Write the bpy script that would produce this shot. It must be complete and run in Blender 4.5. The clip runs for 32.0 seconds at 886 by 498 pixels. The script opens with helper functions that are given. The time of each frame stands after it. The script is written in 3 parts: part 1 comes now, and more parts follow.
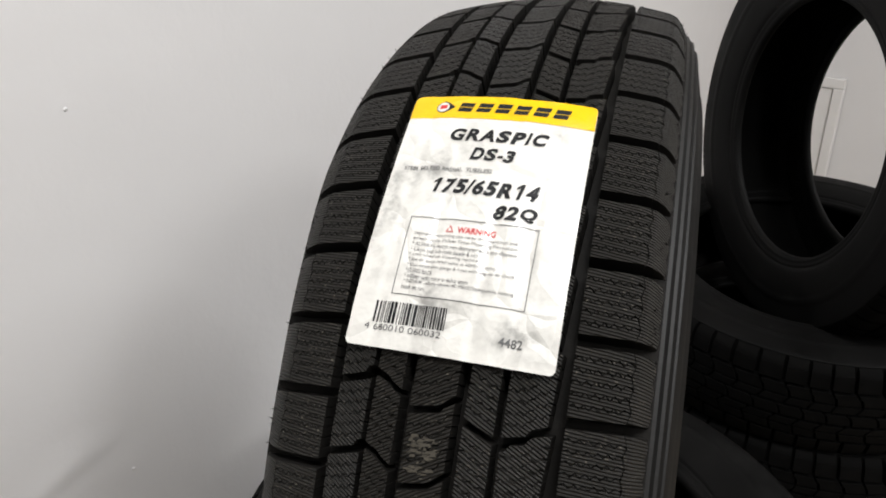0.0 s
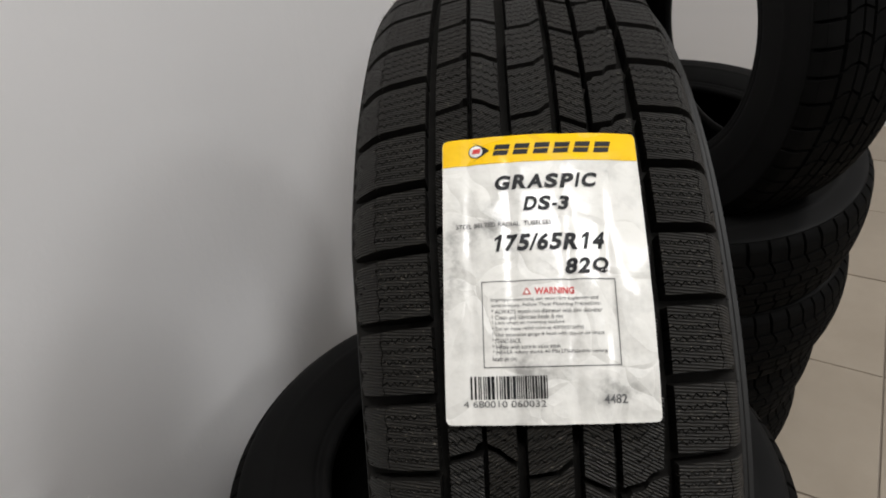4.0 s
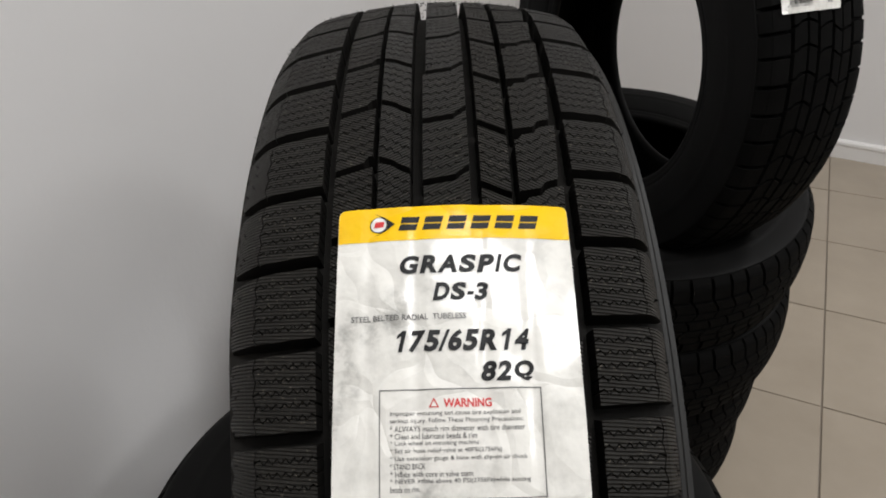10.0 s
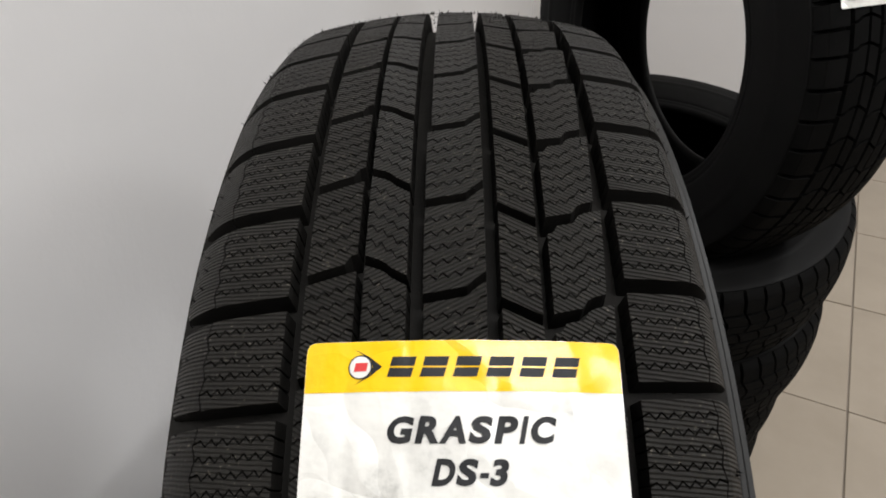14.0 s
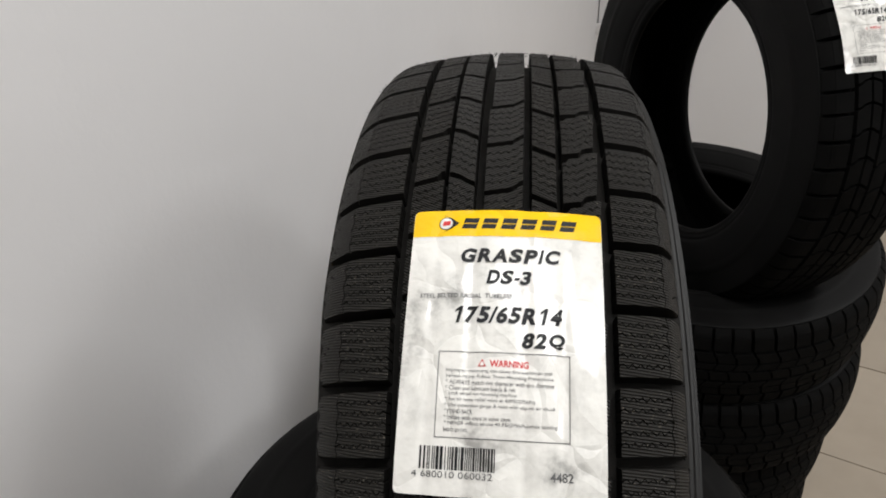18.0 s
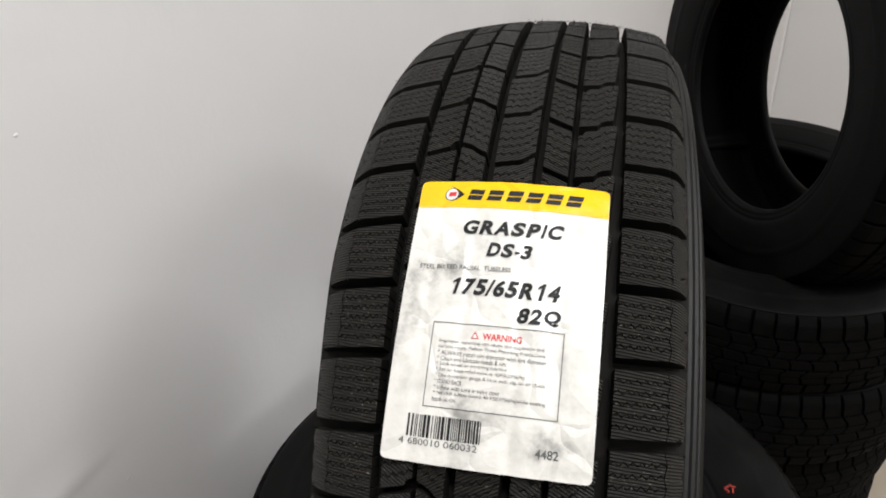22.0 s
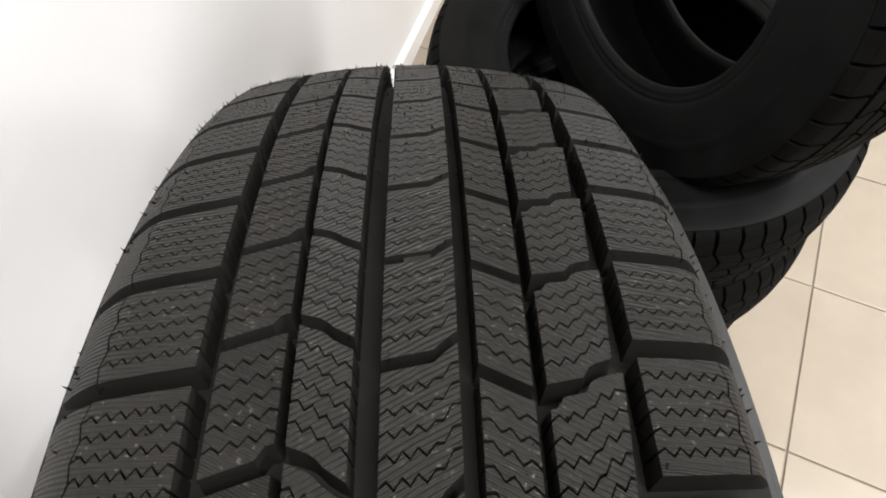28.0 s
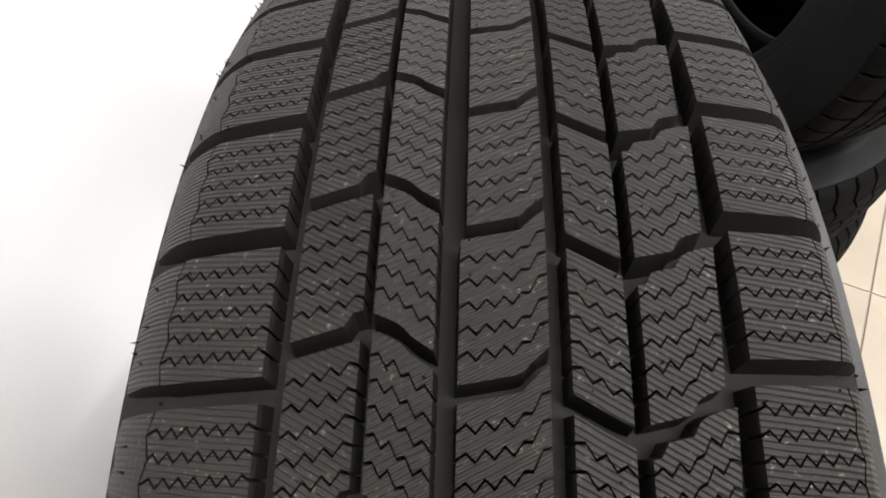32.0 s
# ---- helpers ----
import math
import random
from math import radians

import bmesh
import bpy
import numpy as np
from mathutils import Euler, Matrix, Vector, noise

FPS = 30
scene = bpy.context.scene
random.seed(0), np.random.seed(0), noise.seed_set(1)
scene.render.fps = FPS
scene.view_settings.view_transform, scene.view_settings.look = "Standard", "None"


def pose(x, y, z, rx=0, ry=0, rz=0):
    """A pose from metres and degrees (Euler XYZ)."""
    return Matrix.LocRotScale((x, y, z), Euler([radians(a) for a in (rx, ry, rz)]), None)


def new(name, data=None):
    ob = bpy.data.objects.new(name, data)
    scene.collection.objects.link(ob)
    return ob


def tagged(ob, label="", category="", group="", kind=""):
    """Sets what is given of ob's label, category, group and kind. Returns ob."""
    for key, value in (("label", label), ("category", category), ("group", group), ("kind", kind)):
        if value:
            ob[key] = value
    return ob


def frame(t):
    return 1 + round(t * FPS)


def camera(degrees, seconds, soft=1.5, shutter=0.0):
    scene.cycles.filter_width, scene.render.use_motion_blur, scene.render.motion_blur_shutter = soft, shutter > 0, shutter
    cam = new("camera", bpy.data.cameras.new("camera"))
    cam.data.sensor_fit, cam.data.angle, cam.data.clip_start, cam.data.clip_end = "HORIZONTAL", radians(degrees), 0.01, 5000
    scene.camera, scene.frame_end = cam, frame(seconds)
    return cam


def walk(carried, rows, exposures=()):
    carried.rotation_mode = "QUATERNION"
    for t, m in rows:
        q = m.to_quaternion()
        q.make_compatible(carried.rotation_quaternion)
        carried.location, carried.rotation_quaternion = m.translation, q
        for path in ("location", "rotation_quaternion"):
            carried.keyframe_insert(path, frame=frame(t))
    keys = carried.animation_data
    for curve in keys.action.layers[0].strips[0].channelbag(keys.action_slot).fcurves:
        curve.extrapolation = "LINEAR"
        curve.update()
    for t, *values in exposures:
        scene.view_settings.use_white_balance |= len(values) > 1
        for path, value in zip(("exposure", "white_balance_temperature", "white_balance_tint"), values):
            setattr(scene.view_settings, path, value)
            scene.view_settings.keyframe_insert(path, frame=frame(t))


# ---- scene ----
EXPOSURES = [(0.0, -0.15), (2.0, -0.12), (5.0, -0.75), (6.0, -0.65), (7.0, -0.56), (9.0, -0.48), (11.0, -0.58), (13.0, -0.52), (14.0, -0.24), (15.0, -0.58), (18.0, -0.40),
             (19.0, -0.28), (20.0, -0.12), (21.0, -0.25), (22.0, -0.18), (23.0, -0.62), (24.0, -0.05), (25.0, 0.75), (26.0, 0.85), (29.0, 0.82), (32.0, 1.10)]
# ---- camera and walk (room axes: y along the long wall, z up from the floor) ----
cam = camera(66.03, 32.0, soft=1.9)
PATH = [
    (0, 0.2487, -0.3458, 1.0154, 67.68, -0.03, 44.94),
    (0.5, 0.2648, -0.3429, 1.0115, 68.13, -0.09, 43.74),
    (1, 0.2677, -0.3437, 1.0087, 68.06, -0.35, 43.82),
    (1.5, 0.2649, -0.3612, 1.0344, 64.93, 1.53, 40.90),
    (2, 0.2482, -0.4047, 1.0679, 62.12, 4.34, 39.24),
    (2.5, 0.2332, -0.4304, 1.0873, 60.72, 4.89, 35.67),
    (4.5, 0.1456, -0.3218, 1.0632, 57.11, 3.64, 29.25),
    (5, 0.1290, -0.2752, 1.0563, 53.65, 3.97, 29.49),
    (5.5, 0.1191, -0.2391, 1.0533, 51.33, 4.30, 30.50),
    (6, 0.1131, -0.2195, 1.0466, 48.94, 3.76, 31.68),
    (6.5, 0.1061, -0.2107, 1.0444, 47.77, 4.07, 32.89),
    (7, 0.0968, -0.1992, 1.0373, 47.22, 3.44, 32.59),
    (7.5, 0.0979, -0.1924, 1.0315, 46.23, 3.26, 31.44),
    (8, 0.1028, -0.1959, 1.0325, 47.31, 3.62, 31.33),
    (8.5, 0.1099, -0.2088, 1.0376, 50.21, 3.65, 28.84),
    (9, 0.1305, -0.2401, 1.0478, 55.31, 3.21, 25.90),
    (9.5, 0.1506, -0.2820, 1.0569, 58.44, 3.33, 25.95),
    (10, 0.1569, -0.3107, 1.0694, 59.55, 1.11, 26.55),
    (10.5, 0.1514, -0.3124, 1.0661, 59.63, 1.29, 27.83),
    (11, 0.1429, -0.2975, 1.0605, 58.84, 1.31, 27.44),
    (11.5, 0.1341, -0.2837, 1.0575, 57.86, 1.43, 27.37),
    (12, 0.1335, -0.2729, 1.0658, 59.61, 1.90, 27.14),
    (12.5, 0.1343, -0.2687, 1.0739, 59.83, 1.72, 27.72),
    (13, 0.1366, -0.2660, 1.0778, 59.14, 1.69, 27.42),
    (13.5, 0.1319, -0.2552, 1.0811, 58.46, 1.86, 27.67),
    (14, 0.1236, -0.2412, 1.0753, 56.99, 0.75, 28.05),
    (14.5, 0.1116, -0.2486, 1.0627, 55.66, -0.80, 30.23),
    (15, 0.1138, -0.2597, 1.0643, 56.22, -1.38, 30.86),
    (15.5, 0.1253, -0.2682, 1.0636, 56.66, -0.73, 30.46),
    (17.5, 0.1710, -0.3320, 1.0820, 61.80, 0.11, 32.33),
    (18, 0.1891, -0.3581, 1.0765, 63.91, 1.19, 33.26),
    (18.5, 0.2041, -0.3671, 1.0712, 63.45, 0.93, 33.63),
    (19, 0.2192, -0.3636, 1.0660, 63.08, 1.65, 35.45),
    (19.5, 0.2438, -0.3607, 1.0627, 63.27, 0.72, 42.34),
    (20, 0.2542, -0.3614, 1.0613, 63.48, -0.76, 48.35),
    (20.5, 0.2522, -0.3569, 1.0662, 64.46, -0.31, 50.76),
    (21, 0.2566, -0.3479, 1.0663, 64.47, 0.72, 49.87),
    (21.5, 0.2463, -0.3383, 1.0653, 63.46, 1.47, 47.14),
    (22, 0.2114, -0.3403, 1.0752, 61.63, 2.03, 39.79),
    (22.5, 0.1618, -0.3463, 1.0776, 59.24, 1.64, 31.55),
    (23, 0.1356, -0.3337, 1.0836, 58.77, 0.16, 28.41),
    (23.5, 0.1164, -0.2723, 1.0949, 56.55, 0.02, 27.50),
    (24, 0.1111, -0.2239, 1.0918, 50.42, 0.56, 26.99),
    (24.5, 0.1038, -0.2008, 1.0972, 47.88, 2.77, 25.97),
    (25, 0.1018, -0.1890, 1.0981, 47.60, 3.60, 26.41),
    (25.5, 0.1005, -0.1754, 1.1036, 48.08, 3.15, 28.06),
    (26, 0.0896, -0.1428, 1.1058, 44.70, 2.69, 27.70),
    (26.5, 0.0709, -0.1206, 1.1177, 41.84, 2.60, 25.24),
    (28.5, 0.0333, -0.0654, 1.1164, 39.82, -1.95, 26.45),
    (29, 0.0351, -0.0759, 1.1138, 39.62, -1.65, 27.36),
    (29.5, 0.0420, -0.0907, 1.1108, 39.84, -1.24, 27.41),
    (30, 0.0506, -0.1054, 1.1111, 40.75, -0.15, 27.15),
    (30.5, 0.0568, -0.1148, 1.1114, 41.63, 0.44, 27.30),
    (31, 0.0614, -0.1233, 1.1062, 41.59, 0.84, 28.00),
    (31.5, 0.0680, -0.1326, 1.0947, 41.32, 1.24, 28.58),
    (32, 0.0686, -0.1509, 1.0863, 43.14, 0.65, 29.41),
]
walk(cam, [(t, pose(x, y, z, rx, ry, rz)) for t, x, y, z, rx, ry, rz in PATH], EXPOSURES)

# ---- world and lamps ----
world = bpy.data.worlds.new("world")
scene.world = world
world.use_nodes = True
world.node_tree.nodes["Background"].inputs[0].default_value = (0.9, 0.93, 1.0, 1)
world.node_tree.nodes["Background"].inputs[1].default_value = 0.05

CEIL = 2.8


def ceiling_lamp_light(x, y, watts, sx=1.15, sy=0.36, tint=(0.985, 0.99, 1.0)):
    lamp = bpy.data.lights.new("tube_light", "AREA")
    lamp.shape, lamp.size, lamp.size_y, lamp.energy, lamp.color = "RECTANGLE", sx, sy, watts, tint
    ob = new("tube_light", lamp)
    ob.matrix_world = pose(x, y, CEIL - 0.07)
    return ob


LAMPS = [(0.8, -0.52, 50), (3.2, -0.52, 50), (1.6, 1.5, 50)]
for lx, ly, lw in LAMPS:
    ceiling_lamp_light(lx, ly, lw)


# ---- materials ----
def material(name):
    m = bpy.data.materials.new(name)
    m.use_nodes = True
    nt = m.node_tree
    return m, nt, nt.nodes["Principled BSDF"]


def node(nt, kind, **values):
    n = nt.nodes.new(kind)
    for key, value in values.items():
        if key in n.inputs:
            n.inputs[key].default_value = value
    return n


def noise_of(nt, coord, scale, detail=4.0, rough=0.55):
    n = node(nt, "ShaderNodeTexNoise", Scale=scale, Detail=detail, Roughness=rough)
    nt.links.new(coord, n.inputs["Vector"])
    return n.outputs["Fac"]


def ramp(nt, fac, stops):
    r = nt.nodes.new("ShaderNodeValToRGB")
    while len(r.color_ramp.elements) < len(stops):
        r.color_ramp.elements.new(0.5)
    for e, (p, c) in zip(r.color_ramp.elements, stops):
        e.position, e.color = p, (*c, 1) if len(c) == 3 else c
    nt.links.new(fac, r.inputs["Fac"])
    return r.outputs["Color"]


def grey(v):
    return (v, v, v)


def bump(nt, bsdf, height, strength, distance, prior=None):
    b = node(nt, "ShaderNodeBump", Strength=strength, Distance=distance)
    nt.links.new(height, b.inputs["Height"])
    if prior:
        nt.links.new(prior, b.inputs["Normal"])
    nt.links.new(b.outputs["Normal"], bsdf.inputs["Normal"])
    return b.outputs["Normal"]


def rubber(name, base=0.0025, rough=0.62, tint=(1.0, 0.97, 0.93), ribs=None, dust=0.5, gloss=0.09):
    """Black rubber; ribs: angle in degrees of the fine moulded lines of a tread block."""
    m, nt, b = material(name)
    tc = nt.nodes.new("ShaderNodeTexCoord")
    obj = tc.outputs["Object"]
    big = noise_of(nt, obj, 22, 5)
    fine = noise_of(nt, obj, 900, 3)
    c = ramp(nt, big, [(0.3, [base * 0.8 * v for v in tint]), (0.72, [base * (1.15 + dust) * v for v in tint])])
    if ribs is not None:
        # pale specks of dust, thicker in some places than in others
        speck = nt.nodes.new("ShaderNodeMath")
        speck.operation = "MULTIPLY"
        nt.links.new(ramp(nt, noise_of(nt, obj, 800, 2), [(0.65, grey(0.0)), (0.72, grey(1.0))]), speck.inputs[0])
        nt.links.new(ramp(nt, noise_of(nt, obj, 45, 3), [(0.4, grey(0.1)), (0.68, grey(1.0))]), speck.inputs[1])
        mix = nt.nodes.new("ShaderNodeMix")
        mix.data_type = "RGBA"
        nt.links.new(speck.outputs[0], mix.inputs["Factor"])
        nt.links.new(c, mix.inputs[6])
        mix.inputs[7].default_value = (0.16, 0.142, 0.115, 1)
        c = mix.outputs[2]
    nt.links.new(c, b.inputs["Base Color"])
    rr = ramp(nt, big, [(0.3, grey(rough - 0.07)), (0.75, grey(rough + 0.1))])
    nt.links.new(rr, b.inputs["Roughness"])
    b.inputs["Specular IOR Level"].default_value = gloss
    n1 = bump(nt, b, fine, 0.35, 0.0004)
    if ribs is not None:
        uv = nt.nodes.new("ShaderNodeUVMap")
        mp = nt.nodes.new("ShaderNodeMapping")
        mp.inputs["Rotation"].default_value = (0, 0, radians(ribs))
        nt.links.new(uv.outputs["UV"], mp.inputs["Vector"])
        wv = nt.nodes.new("ShaderNodeTexWave")
        wv.wave_type, wv.bands_direction = "BANDS", "Y"
        wv.inputs["Scale"].default_value = 260
        wv.inputs["Distortion"].default_value = 1.1
        wv.inputs["Detail"].default_value = 1.0
        wv.inputs["Detail Scale"].default_value = 0.6
        nt.links.new(mp.outputs["Vector"], wv.inputs["Vector"])
        bump(nt, b, wv.outputs["Fac"], 0.8, 0.0011, n1)
    return m


# Other tyres' rubber: their shade is put into a darker, duller colour.
RUBBER_SHADED = rubber("shaded_black_rubber", 0.003, 0.7, gloss=0.04)
RUBBER_SIDE = rubber("sidewall_rubber", 0.0038, 0.57, gloss=0.08)
RUBBER_RIB = rubber("moulded_rib_rubber", 0.01, 0.5, gloss=0.28)
# Tread rubber again, with the shade inside the grooves put into its colour.
RUBBER_GROOVE_SHADE = rubber("groove_shade_rubber", 0.008, 0.7, (1.0, 0.92, 0.82), gloss=0.09)
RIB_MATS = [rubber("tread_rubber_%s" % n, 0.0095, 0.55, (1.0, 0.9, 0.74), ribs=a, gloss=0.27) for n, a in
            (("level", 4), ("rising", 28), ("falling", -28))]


def plaster(name, colour, rough=0.6):
    m, nt, b = material(name)
    tc = nt.nodes.new("ShaderNodeTexCoord")
    obj = tc.outputs["Object"]
    big = noise_of(nt, obj, 1.6, 5)
    c = ramp(nt, big, [(0.25, [v * 0.95 for v in colour]), (0.75, colour)])
    nt.links.new(c, b.inputs["Base Color"])
    b.inputs["Roughness"].default_value = rough
    n1 = bump(nt, b, noise_of(nt, obj, 14, 4), 0.12, 0.012)
    bump(nt, b, noise_of(nt, obj, 160, 3), 0.1, 0.0015, n1)
    return m


WALL_PAINT = plaster("white_wall_paint", (0.772, 0.757, 0.75), 0.45)
# Made-up grey for the two unseen walls, so less light bounces back.
BOUNCE_CUT_PAINT = plaster("bounce_cut_grey_paint", (0.26, 0.26, 0.27), 0.6)
CEILING_PAINT = plaster("white_ceiling_paint", (0.8, 0.8, 0.78), 0.8)
TRIM_WHITE = plaster("white_plastic_trim", (0.8, 0.78, 0.76), 0.35)


def simple(name, colour, rough=0.5, metal=0.0, var=0.12, scale=40, gloss=0.5):
    m, nt, b = material(name)
    b.inputs["Specular IOR Level"].default_value = gloss
    tc = nt.nodes.new("ShaderNodeTexCoord")
    c = ramp(nt, noise_of(nt, tc.outputs["Object"], scale, 5), [(0.3, [v * (1 - var) for v in colour]), (0.7, colour)])
    nt.links.new(c, b.inputs["Base Color"])
    b.inputs["Roughness"].default_value, b.inputs["Metallic"].default_value = rough, metal
    return m


def tile_material():
    m, nt, b = material("beige_floor_tile")
    tc = nt.nodes.new("ShaderNodeTexCoord")
    info = nt.nodes.new("ShaderNodeObjectInfo")
    obj = tc.outputs["Object"]
    add = nt.nodes.new("ShaderNodeVectorMath")
    add.operation = "ADD"
    mul = nt.nodes.new("ShaderNodeVectorMath")
    mul.operation = "SCALE"
    mul.inputs[0].default_value = (7.0, 3.0, 5.0)
    nt.links.new(info.outputs["Random"], mul.inputs["Scale"])
    nt.links.new(obj, add.inputs[0])
    nt.links.new(mul.outputs[0], add.inputs[1])
    f = noise_of(nt, add.outputs[0], 5, 7, 0.6)
    c = ramp(nt, f, [(0.3, (0.29, 0.242, 0.185)), (0.7, (0.342, 0.288, 0.224))])
    nt.links.new(c, b.inputs["Base Color"])
    b.inputs["Roughness"].default_value = 0.28
    bump(nt, b, noise_of(nt, obj, 30, 3), 0.06, 0.002)
    return m


TILE = tile_material()
GROUT = simple("grey_grout", (0.24, 0.2, 0.16), 0.85)


def paper(name, colour, dirt=0.0, coat=0.6):
    m, nt, b = material(name)
    tc = nt.nodes.new("ShaderNodeTexCoord")
    obj = tc.outputs["Object"]
    stain = noise_of(nt, obj, 38, 6, 0.65)
    c = ramp(nt, stain, [(0.3, [v * (1 - 2 * dirt) for v in colour]), (0.4, [v * (1 - 0.6 * dirt) for v in colour]), (0.52, colour)])
    nt.links.new(c, b.inputs["Base Color"])
    b.inputs["Roughness"].default_value = 0.4
    b.inputs["Coat Weight"].default_value = coat
    b.inputs["Specular IOR Level"].default_value = 0.2
    b.inputs["Coat Roughness"].default_value = 0.14
    crease = nt.nodes.new("ShaderNodeTexVoronoi")
    crease.feature = "DISTANCE_TO_EDGE"
    crease.inputs["Scale"].default_value = 42
    warp = nt.nodes.new("ShaderNodeVectorMath")
    warp.operation = "MULTIPLY_ADD"
    wob = nt.nodes.new("ShaderNodeTexNoise")
    wob.inputs["Scale"].default_value = 30
    nt.links.new(obj, wob.inputs["Vector"])
    nt.links.new(wob.outputs["Color"], warp.inputs[0])
    warp.inputs[1].default_value = (0.03, 0.03, 0.03)
    nt.links.new(obj, warp.inputs[2])
    nt.links.new(warp.outputs[0], crease.inputs["Vector"])
    n0 = bump(nt, b, ramp(nt, crease.outputs["Distance"], [(0.0, grey(0.0)), (0.16, grey(1.0))]), 0.45, 0.0014)
    n1 = bump(nt, b, noise_of(nt, obj, 70, 3, 0.5), 0.35, 0.003, n0)
    bump(nt, b, noise_of(nt, obj, 260, 4), 0.15, 0.0008, n1)
    return m


PAPER_WHITE = paper("white_label_paper", (0.74, 0.722, 0.675), 0.27)
PAPER_YELLOW = paper("yellow_label_paper", (0.86, 0.52, 0.0), 0.04, 0.4)
INK = simple("black_label_ink", (0.012, 0.012, 0.013), 0.5, gloss=0.2)
INK_RED = simple("red_label_ink", (0.62, 0.03, 0.03), 0.45)
INK_GREY = simple("grey_label_ink", (0.1, 0.1, 0.1), 0.5)
CHALK_RED = simple("red_paint_mark", (0.3, 0.03, 0.02), 0.7)
CHALK_WHITE = simple("white_chalk_mark", (0.055, 0.048, 0.036), 0.9)


# ---- mesh helpers ----
def part(name, bm, mat, parent=None, label="", smooth=False):
    me = bpy.data.meshes.new(name)
    bm.to_mesh(me)
    bm.free()
    return part_of(name, me, mat, parent, label, smooth)


def part_of(name, me, mat, parent=None, label="", smooth=False):
    if mat and not me.materials:
        me.materials.append(mat)
    if smooth:
        me.polygons.foreach_set("use_smooth", [True] * len(me.polygons))
    ob = new(name, me)
    if parent:
        ob.parent = parent
    if label:
        ob["label"] = label
    return ob


def raw_mesh(name, verts, faces, uvs=None):
    me = bpy.data.meshes.new(name)
    me.from_pydata(verts, [], faces)
    if uvs:
        layer = me.uv_layers.new(name="UVMap")
        flat = [0.0] * (2 * len(me.loops))
        for lp in me.loops:
            flat[2 * lp.index], flat[2 * lp.index + 1] = uvs[lp.vertex_index]
        layer.data.foreach_set("uv", flat)
    me.update()
    return me


def box(sx, sy, sz, at=(0, 0, 0), bevel=0.0):
    bm = bmesh.new()
    bmesh.ops.create_cube(bm, size=1.0)
    bmesh.ops.scale(bm, vec=(sx, sy, sz), verts=bm.verts)
    bmesh.ops.translate(bm, vec=at, verts=bm.verts)
    if bevel:
        bmesh.ops.bevel(bm, geom=bm.edges[:], offset=bevel, segments=2, affect="EDGES", profile=0.6)
    return bm


# ---- the room ----
# The long wall runs slightly askew to the floor tiles.
ASKEW = 0.205
LEFT = -0.455
X1, Y0, Y1 = 4.8, -4.2, 2.64
WT = 0.12


def left_at(y):
    return LEFT - ASKEW * y


def slab_mesh(corners, z0, z1):
    """An upright prism over a ground plan."""
    bm = bmesh.new()
    low = [bm.verts.new((x, y, z0)) for x, y in corners]
    high = [bm.verts.new((x, y, z1)) for x, y in corners]
    n = len(corners)
    bm.faces.new(low[::-1])
    bm.faces.new(high)
    for i in range(n):
        bm.faces.new((low[i], low[(i + 1) % n], high[(i + 1) % n], high[i]))
    bmesh.ops.recalc_face_normals(bm, faces=bm.faces)
    return bm


def wall(name, corners, paint=None, says="plain white painted plaster wall of the shop", z0=-0.1, z1=CEIL + 0.02):
    ob = part(name, slab_mesh(corners, z0, z1), paint or WALL_PAINT)
    return tagged(ob, says, "wall", kind="structure")


def back_at(x):
    return Y1 - 0.12 * x


west = wall("wall_west", [(left_at(Y0 - WT) - WT, Y0 - WT), (left_at(Y0 - WT), Y0 - WT), (left_at(3.03), 3.03), (left_at(3.03) - WT, 3.03)])
# east and south walls are unseen; their grey holds down the fill light
wall("wall_east", [(X1, Y0 - WT), (X1 + WT, Y0 - WT), (X1 + WT, back_at(X1) + WT), (X1, back_at(X1) + WT)], BOUNCE_CUT_PAINT, "unseen plain plaster wall, grey added to cut bounced light")
wall("wall_north", [(left_at(Y1 + 0.1), back_at(-1.05)), (X1, back_at(X1)), (X1, back_at(X1) + WT), (left_at(Y1 + 0.1), back_at(-1.05) + WT)])
wall("wall_south", [(left_at(Y0), Y0), (left_at(Y0), Y0 - WT), (X1, Y0 - WT), (X1, Y0)], BOUNCE_CUT_PAINT, "unseen plain plaster wall, grey added to cut bounced light")
ceiling = part("ceiling", slab_mesh([(left_at(Y0 - WT) - WT, Y0 - WT), (X1 + WT, Y0 - WT), (X1 + WT, back_at(X1) + WT), (left_at(3.03) - WT, 3.03)], CEIL, CEIL + 0.1), CEILING_PAINT)
tagged(ceiling, "plain white painted ceiling", "ceiling", kind="structure")


